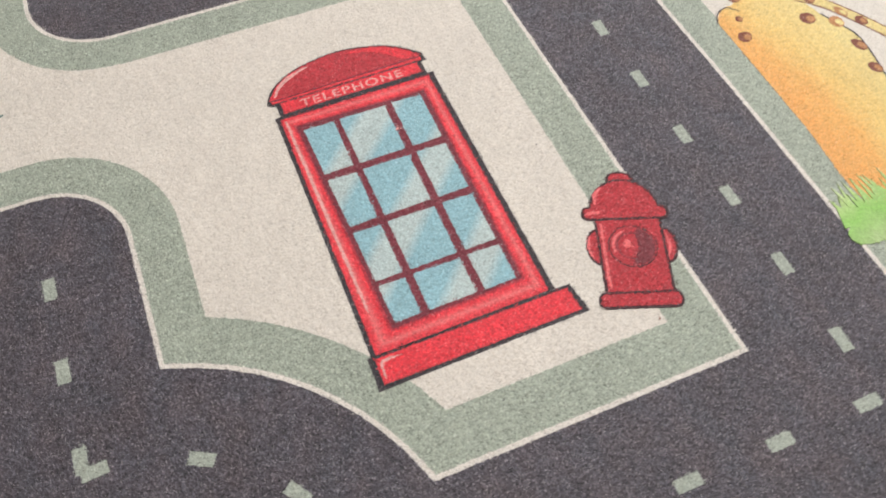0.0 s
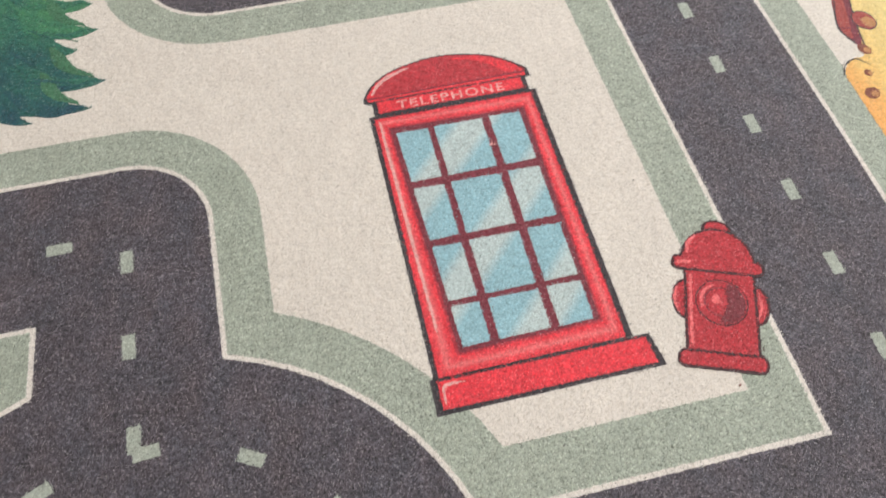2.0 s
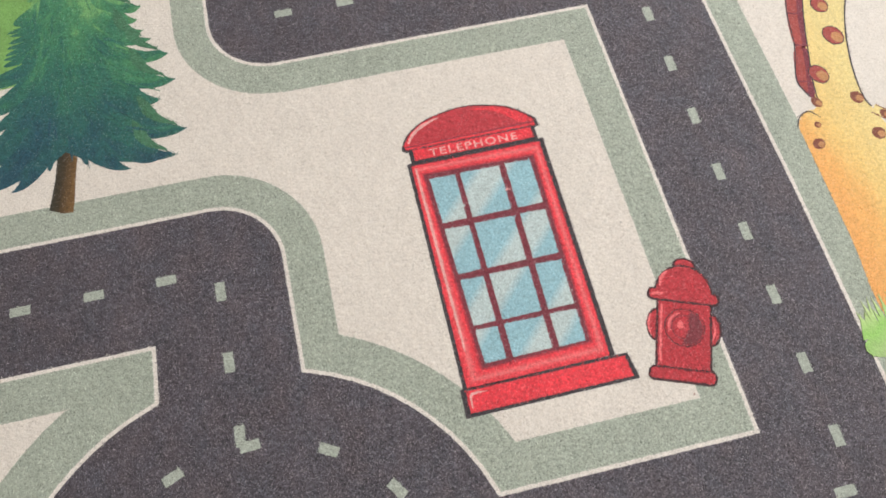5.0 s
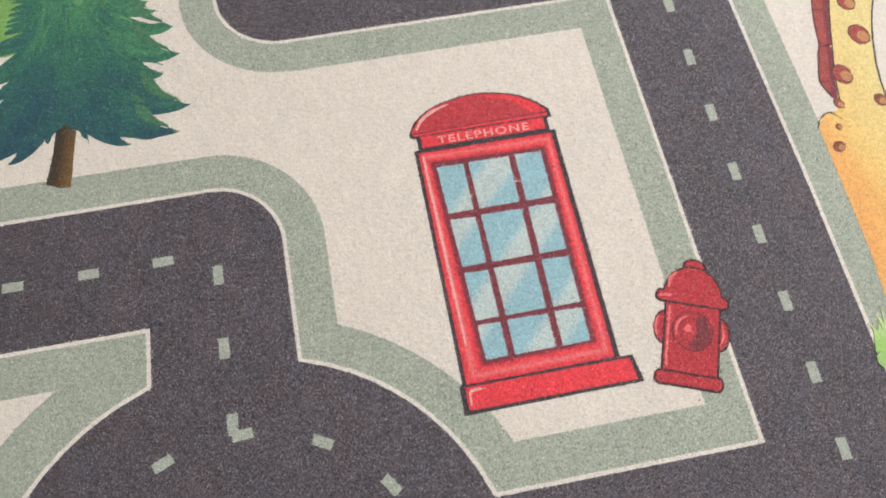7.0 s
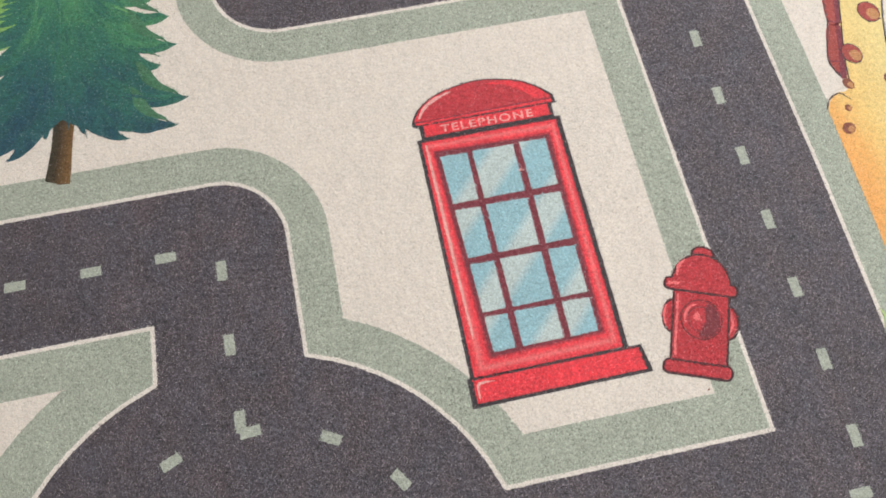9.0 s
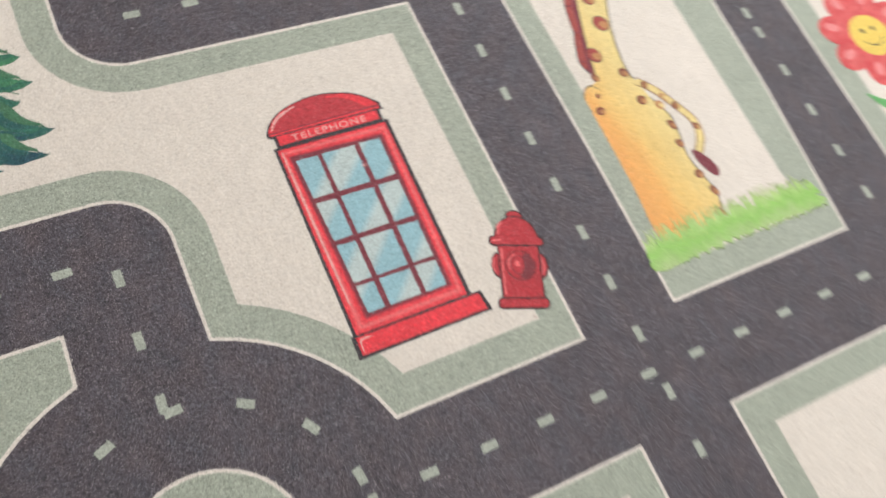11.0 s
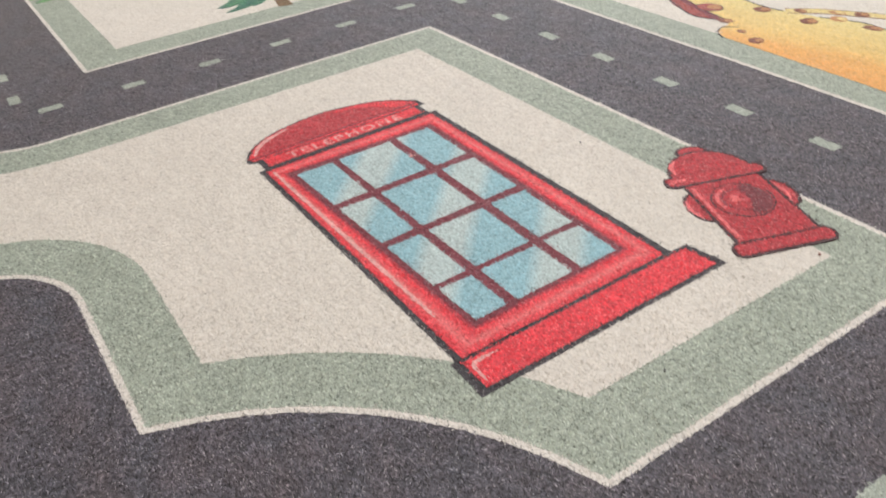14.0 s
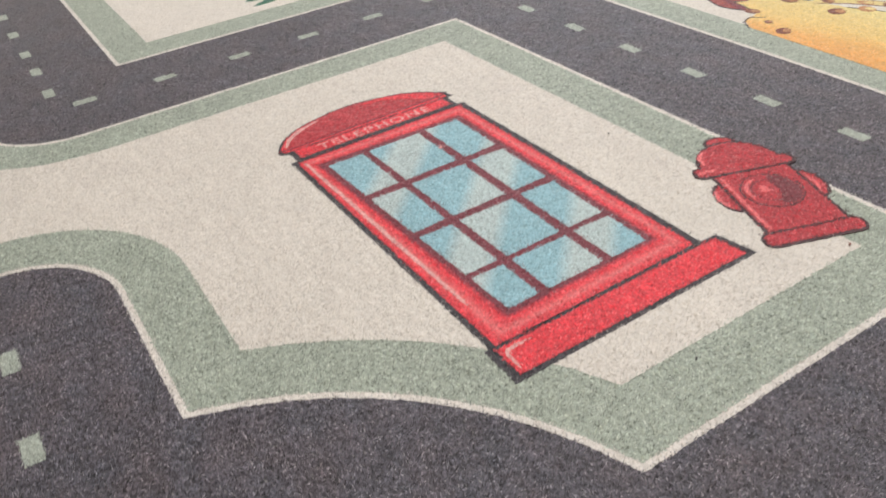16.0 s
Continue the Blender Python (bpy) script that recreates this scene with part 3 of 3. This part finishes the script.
bush = tagged(new("leafy_tree"), "light green round tree crown printed behind the pine", "tree")
patch("crown", curve([(-0.292 + (0.066 + 0.006 * (i % 2)) * math.cos(i * math.pi / 9), 0.368 + (0.064 + 0.005 * (i % 2)) * math.sin(i * math.pi / 9)) for i in range(18)], True, 4), 4, LIME, bush)
patch("leaf_shade", curve([(-0.318 + 0.03 * math.cos(i * math.pi / 5), 0.352 + 0.024 * math.sin(i * math.pi / 5)) for i in range(10)], True, 4), 4.6, LEAF, bush)
pine("dark green and teal painted pine tree printed beside the kerb", -0.2278, 0.2330, 1.0, PINES, seed=3)
pine("small green painted pine tree printed above the road", 0.1170, 0.4170, 0.62, FAR_PINES, seed=8)
pine("small green painted pine tree at the far block edge", 0.0120, 0.5520, 0.62, FAR_PINES, seed=11)

# ---------------------------------------------------------------- spotted figure, kept to plain shapes
drawn = []
figure_parts = [HIDE, INK, RUST, BROWN, TAN, YELLOW, MAROON]
bm = bmesh.new()


def draw(points, layer, index):
    sheet(bm, points, layer * STEP, 3 * STEP, index)
    drawn.append((index, points, layer * STEP))


neck_r = [(0.3900, 0.2900), (0.3640, 0.2500), (0.3500, 0.2200), (0.3405, 0.1870), (0.3375, 0.1620), (0.3395, 0.1520)]
back = [(0.3450, 0.1300), (0.3540, 0.1080), (0.3530, 0.0900), (0.3485, 0.0650), (0.3530, 0.0400), (0.3560, 0.0250), (0.3490, 0.0040)]
draw(curve([(0.3420, 0.2900), (0.3250, 0.2450), (0.3110, 0.2050), (0.3040, 0.1740), (0.3000, 0.1600), (0.2900, 0.1580), (0.2815, 0.1480), (0.2810, 0.1300), (0.2808, 0.0600), (0.2800, 0.0000), (0.3100, -0.0080), (0.3400, -0.0020)])[:-1]
     + curve(back[::-1]) + curve(neck_r[::-1]), 4, 0)
draw(stroke(curve(neck_r), 0.0012), 4.8, 1)
draw(stroke(curve(back), 0.0010), 4.8, 1)
draw(curve([(0.3440, 0.2980), (0.3700, 0.2690), (0.3947, 0.2530), (0.4150, 0.2475), (0.4350, 0.2475), (0.4430, 0.2700), (0.4200, 0.3100), (0.3600, 0.3300)], True), 4.3, 5)
draw(stroke(curve([(0.3750, 0.2640), (0.3947, 0.2525), (0.4150, 0.2468), (0.4350, 0.2465)]), 0.0012), 4.8, 1)
# crest along the neck, in two lengths
draw(curve([(0.3330, 0.2980), (0.3140, 0.2480), (0.3075, 0.2150), (0.3160, 0.2140), (0.3260, 0.2450), (0.3470, 0.2960)], True), 4.6, 6)
draw(curve([(0.3310, 0.2960), (0.3130, 0.2470), (0.3065, 0.2160), (0.3120, 0.2140), (0.3210, 0.2450), (0.3400, 0.2940)], True), 5.0, 2)
draw(curve([(0.3045, 0.2110), (0.2970, 0.1900), (0.2955, 0.1800), (0.2995, 0.1690), (0.3030, 0.1690), (0.3060, 0.1810), (0.3140, 0.2100)], True), 4.6, 6)
draw(curve([(0.3040, 0.2100), (0.2975, 0.1900), (0.2965, 0.1810), (0.2990, 0.1740), (0.3020, 0.1810), (0.3100, 0.2090)], True), 5.0, 2)
for joint in (((0.3068, 0.2150), (0.3165, 0.2120)), ((0.3128, 0.2440), (0.3240, 0.2410)), ((0.2965, 0.1835), (0.3060, 0.1815))):
    draw(stroke(list(joint), 0.0012), 5.4, 6)
draw(stroke(curve([(0.3470, 0.2960), (0.3262, 0.2450), (0.3150, 0.2100), (0.3066, 0.1810), (0.3036, 0.1660)]), 0.0009), 5.4, 1)
draw(stroke(curve([(0.3330, 0.2970), (0.3138, 0.2480), (0.3064, 0.2150), (0.2968, 0.1900), (0.2956, 0.1800), (0.2995, 0.1695)]), 0.0009), 5.4, 1)
# shoulder line
draw(stroke(curve([(0.2800, 0.1470), (0.2850, 0.1550), (0.2930, 0.1580), (0.2990, 0.1520)]), 0.0010, True), 5.2, 1)
# tail
tail = curve([(0.3400, 0.1500), (0.3545, 0.1345), (0.3700, 0.1070), (0.3745, 0.0940), (0.3715, 0.0790), (0.3600, 0.0640)])
draw(stroke(tail, 0.0088), 4.4, 3)
draw(stroke(tail, 0.0068), 4.9, 0)
draw(curve([(0.3550, 0.0690), (0.3620, 0.0650), (0.3690, 0.0530), (0.3705, 0.0430), (0.3660, 0.0385), (0.3600, 0.0450), (0.3550, 0.0570)], True), 5.3, 6)
spots = ((0.3385, 0.2170, 0.0075, 0.0090, 2), (0.3400, 0.2460, 0.0065, 0.0075, 2), (0.3135, 0.1865, 0.0070, 0.0085, 2), (0.3325, 0.1615, 0.0046, 0.0052, 3), (0.3350, 0.1300, 0.0048, 0.0050, 3),
         (0.2895, 0.1312, 0.0046, 0.0042, 3), (0.2950, 0.1460, 0.0024, 0.0026, 3), (0.3020, 0.1640, 0.0035, 0.0045, 3), (0.3500, 0.1205, 0.0042, 0.0050, 4), (0.3505, 0.0985, 0.0036, 0.0055, 3), (0.3475, 0.0790, 0.0036, 0.0048, 3),
         (0.3490, 0.0460, 0.0045, 0.0045, 3), (0.3545, 0.0270, 0.0034, 0.0055, 3), (0.3475, 0.0065, 0.0044, 0.0050, 3), (0.3580, 0.1270, 0.0028, 0.0050, 4), (0.3650, 0.1155, 0.0034, 0.0044, 3), (0.3735, 0.0900, 0.0030, 0.0045, 3), (0.3460, 0.1440, 0.0030, 0.0040, 3))
for cx, cy, rx, ry, m in spots:
    draw(ellipse(cx, cy, rx, ry, 20), 5.5, 1 if m == 2 else m)
    if m == 2:
        draw(ellipse(cx, cy, rx - 0.0007, ry - 0.0007, 20), 5.9, 2)
    draw(ellipse(cx + rx * 0.3, cy - ry * 0.25, rx * 0.55, ry * 0.55, 20), 6.2, 4 if m != 4 else 0)
figure = tagged(part("spotted_figure", bm, figure_parts), "orange and yellow spotted figure with red crest printed on the rug", "print")
PRINTS += [(figure, *d) for d in drawn]

# ---------------------------------------------------------------- grass below the figure
rnd = random.Random(5)
bm = bmesh.new()
sheet(bm, curve([(0.2570, -0.0140), (0.2690, -0.0235), (0.3300, -0.0190), (0.4000, -0.0200), (0.4520, -0.0205), (0.4590, -0.0140), (0.4300, -0.0040), (0.3700, 0.0010), (0.3000, -0.0020), (0.2720, -0.0060)], True), 7 * STEP, 3 * STEP)
for i in range(120):
    x = 0.2590 + 0.1980 * (i + rnd.random()) / 120
    h = rnd.uniform(0.010, 0.022) * (0.6 if x > 0.445 or x < 0.266 else 1.0)
    lean = rnd.uniform(-0.005, 0.005)
    sheet(bm, [(x - 0.0022, -0.010), (x + 0.0022, -0.010), (x + 0.0012 + lean * 0.5, -0.006 + h * 0.6), (x + lean, -0.004 + h)], (7.3 + 0.01 * i) * STEP, 3 * STEP, fuzz=False)
for i in range(70):
    x = 0.2600 + 0.1960 * (i + rnd.random()) / 70
    sheet(bm, [(x - 0.0030, -0.016), (x + rnd.uniform(-0.003, 0.003), -0.0215 - rnd.uniform(0, 0.0035)), (x + 0.0030, -0.016)], (8.6 + 0.01 * i) * STEP, 3 * STEP, fuzz=False)
tagged(part("grass", bm, GRASS), "bright green tuft of grass printed along the kerb", "grass", kind="stuff")

# ---------------------------------------------------------------- flower
flower = tagged(new("flower"), "red flower with a yellow middle printed on the rug", "flower")
patch("stem", stroke(curve([(0.6280, 0.0900), (0.6230, 0.0600), (0.6150, 0.0200), (0.6100, -0.0100)]), 0.0050), 4, LEAF, flower, "thin green stem")
patch("leaf", frond((0.6180, 0.0330), (0.5800, 0.0660), 0.0110, -0.003), 4.5, LEAF, flower)
patch("leaf", frond((0.6180, 0.0200), (0.6600, 0.0500), 0.0085, 0.003), 4.5, LEAF, flower)
for i in range(8):
    a = 22 + 45 * i
    px, py = 0.6340 + 0.0400 * math.cos(radians(a)), 0.1255 + 0.0400 * math.sin(radians(a))
    petal = patch("petal", ellipse(px, py, 0.0225, 0.0182, a), 5 + 0.1 * i, PETAL, flower)
    patch("gleam", ellipse(px + 0.005 * math.cos(radians(a)), py + 0.005 * math.sin(radians(a)) + 0.003, 0.0085, 0.0050, a), 6.2, PETAL_LIGHT, petal)
patch("middle", ellipse(0.6340, 0.1255, 0.0262, 0.0255), 6.5, YELLOW, flower, "round yellow middle with a drawn smile")
for dx in (-0.0075, 0.0075):
    patch("eye_dot", ellipse(0.6340 + dx, 0.1325, 0.0022, 0.0034), 7.2, INK, flower)
patch("smile_line", stroke(arc(0.6340, 0.1265, 0.0135, 205, 335), 0.0014, True), 7.2, INK, flower)

# ---------------------------------------------------------------- wooden sign
board = tagged(new("wooden_sign"), "orange brown wooden plank sign printed across a kerb", "sign")
plank = ccw([(0.1075, -0.1815), (0.1165, -0.1752), (0.1560, -0.1838), (0.2052, -0.1950), (0.2035, -0.2010), (0.2005, -0.2060), (0.1972, -0.2150), (0.1600, -0.2085), (0.1130, -0.1985)])
edge_ob = patch("plank", plank, 4, SHADE_INK, board)
patch("plank_face", inset(plank, 0.0009), 4.7, WOOD, edge_ob)
for y in (-0.006, 0.001, 0.006):
    patch("wood_grain", stroke([(0.120, -0.186 + y * 0.8), (0.160, -0.195 + y), (0.195, -0.203 + y)], 0.0006, True), 5.3, BROWN, edge_ob)
patch("post_tip", ellipse(0.1580, -0.1818, 0.0035, 0.0045, 10), 3.8, TAN, board)
patch("post", moved(box(-0.008, -0.11, 0.008, 0.0), 0.1700, -0.2080, 8), 3.9, WOOD, board)

SPECKS = ((0.0520, -0.0270, 0.0005, INK), (0.1328, 0.1043, 0.0004, INK), (0.1406, -0.0184, 0.0006, BROWN), (0.0644, 0.1456, 0.0011, PINK), (0.0662, 0.1448, 0.0006, PINK))
# unseen flush lamp on the ceiling, added to go with the overhead fill
lamp = tagged(new("added_ceiling_light"), "round white flush ceiling lamp, added out of view as fill light", "lamp")
bm = bmesh.new()
bmesh.ops.create_cone(bm, cap_ends=True, segments=40, radius1=0.23, radius2=0.25, depth=0.03, matrix=Matrix.Translation((1.00, 0.35, TOP_Z - 0.016)))
part("base", bm, FRAME, lamp)

# specks of lint and a thin spot in the print
for x, y, r, m in SPECKS:
    patch("lint_speck", ellipse(x, y, r, r * 0.7, 30), 9, m, rug)

# ---------------------------------------------------------------- the pile: short leaning fibres, each of its own print's colour


def inside(px, py, outline):
    """Which of the places lie within the outline."""
    hit = np.zeros(len(px), bool)
    for (x0, y0), (x1, y1) in zip(outline, outline[1:] + outline[:1]):
        if y0 != y1:
            cross = ((y0 > py) != (y1 > py)) & (px < (x1 - x0) * (py - y0) / (y1 - y0) + x0)
            hit ^= cross
    return hit


rng = np.random.default_rng(4)


def scatter(x0, y0, x1, y1, gap):
    nx, ny = int((x1 - x0) / gap), int((y1 - y0) / gap)
    gx, gy = np.meshgrid(np.arange(nx), np.arange(ny))
    p = np.stack([x0 + (gx.ravel() + rng.random(nx * ny)) * gap, y0 + (gy.ravel() + rng.random(nx * ny)) * gap], 1)
    return p


spots_xy = scatter(-0.30, -0.26, 0.66, 0.62, 0.00056)
away = np.hypot(np.maximum(np.abs(spots_xy[:, 0] - 0.03) - 0.15, 0), np.maximum(np.abs(spots_xy[:, 1] - 0.08) - 0.15, 0))
spots_xy = spots_xy[rng.random(len(spots_xy)) < 0.80 * np.exp(-((away / 0.16) ** 1.6)) + 0.18]
size = np.ones(len(spots_xy))
top = np.zeros(len(spots_xy))
owner = np.full(len(spots_xy), -1)
stray = spots_xy + rng.normal(0, 0.00048, spots_xy.shape)
for k, (ob, slot, outline, z) in enumerate(PRINTS):
    o = np.array(outline)
    near_it = np.nonzero((stray > o.min(0)).all(1) & (stray < o.max(0)).all(1) & (top < z))[0]
    got = near_it[inside(stray[near_it, 0], stray[near_it, 1], [tuple(p) for p in outline])]
    owner[got], top[got] = k, z


def clumps(cell):
    """An uneven field over the pile, with swellings about cell wide: one value for each fibre."""
    grid = rng.normal(0, 1, (int(1.1 / cell) + 3, int(1.1 / cell) + 3))
    u, v = (spots_xy[:, 0] + 0.32) / cell, (spots_xy[:, 1] + 0.30) / cell
    i, j = u.astype(int), v.astype(int)
    fu, fv = u - i, v - j
    fu, fv = fu * fu * (3 - 2 * fu), fv * fv * (3 - 2 * fv)
    return (grid[i, j] * (1 - fu) + grid[i + 1, j] * fu) * (1 - fv) + (grid[i, j + 1] * (1 - fu) + grid[i + 1, j + 1] * fu) * fv


LAY = 0.9 + 0.60 * clumps(0.0016) + 0.30 * clumps(0.014)
TILT = 1.27 + 0.10 * clumps(0.0013)
SHINE = 0.12 + 0.20 * clumps(0.0010)


def grow(ob, chosen, slots):
    """Adds the fibres at the chosen places to the mesh of ob."""
    me = ob.data
    n = len(chosen)
    way = LAY[chosen] + rng.normal(0, 0.6, n)
    lean = np.clip(TILT[chosen] + rng.uniform(-0.18, 0.18, n), 0.9, 1.48)
    length = rng.uniform(0.0007, 0.0015, n) * size[chosen]
    half = rng.uniform(0.00014, 0.00026, n) * size[chosen]
    base = np.concatenate([spots_xy[chosen], (top[chosen] - 0.00002)[:, None]], 1)
    out = np.stack([np.cos(way) * np.sin(lean), np.sin(way) * np.sin(lean), np.cos(lean)], 1) * length[:, None]
    twist = way + np.pi / 2 + rng.normal(0, 0.5, n)
    across = np.stack([np.cos(twist), np.sin(twist), np.zeros(n)], 1) * half[:, None]
    verts = np.stack([base - across, base + across, base + out], 1).reshape(-1, 3)
    nv, nl, np_ = len(me.vertices), len(me.loops), len(me.polygons)
    co, corner = np.empty(nv * 3, np.float32), np.empty(nl, np.int32)
    first, slot = np.empty(np_, np.int32), np.empty(np_, np.int32)
    me.vertices.foreach_get("co", co), me.loops.foreach_get("vertex_index", corner)
    me.polygons.foreach_get("loop_start", first), me.polygons.foreach_get("material_index", slot)
    fresh = bpy.data.meshes.new(me.name)
    fresh.vertices.add(nv + 3 * n), fresh.loops.add(nl + 3 * n), fresh.polygons.add(np_ + n)
    fresh.vertices.foreach_set("co", np.concatenate([co, verts.ravel().astype(np.float32)]))
    fresh.loops.foreach_set("vertex_index", np.concatenate([corner, (nv + np.arange(3 * n)).astype(np.int32)]))
    fresh.polygons.foreach_set("loop_start", np.concatenate([first, (nl + 3 * np.arange(n)).astype(np.int32)]))
    fresh.update(calc_edges=True)
    for m in me.materials:
        fresh.materials.append(m)
    fresh.polygons.foreach_set("material_index", np.concatenate([slot, slots.astype(np.int32)]))
    shade = np.clip(SHINE[chosen] + rng.normal(0, 0.30, n), -0.45, 0.75)
    shade[rng.random(n) < 0.06] = 1.0
    tone = fresh.attributes.new("fibre_tone", "FLOAT", "FACE")
    tone.data.foreach_set("value", np.concatenate([np.zeros(np_), shade]).astype(np.float32))
    fresh.polygons.foreach_set("use_smooth", np.zeros(np_ + n, bool))
    fresh.validate()
    ob.data = fresh
    bpy.data.meshes.remove(me)


by_thing = {}
for k, (ob, slot, outline, z) in enumerate(PRINTS):
    by_thing.setdefault(ob.name, [ob, [], []])
    here = np.nonzero(owner == k)[0]
    by_thing[ob.name][1].append(here)
    by_thing[ob.name][2].append(np.full(len(here), slot))
by_thing["rug"] = [rug, [np.nonzero(owner == -1)[0]], [np.zeros(int((owner == -1).sum()), int)]]
for ob, places, slots in by_thing.values():
    places, slots = np.concatenate(places), np.concatenate(slots)
    if len(places):
        grow(ob, places, slots)
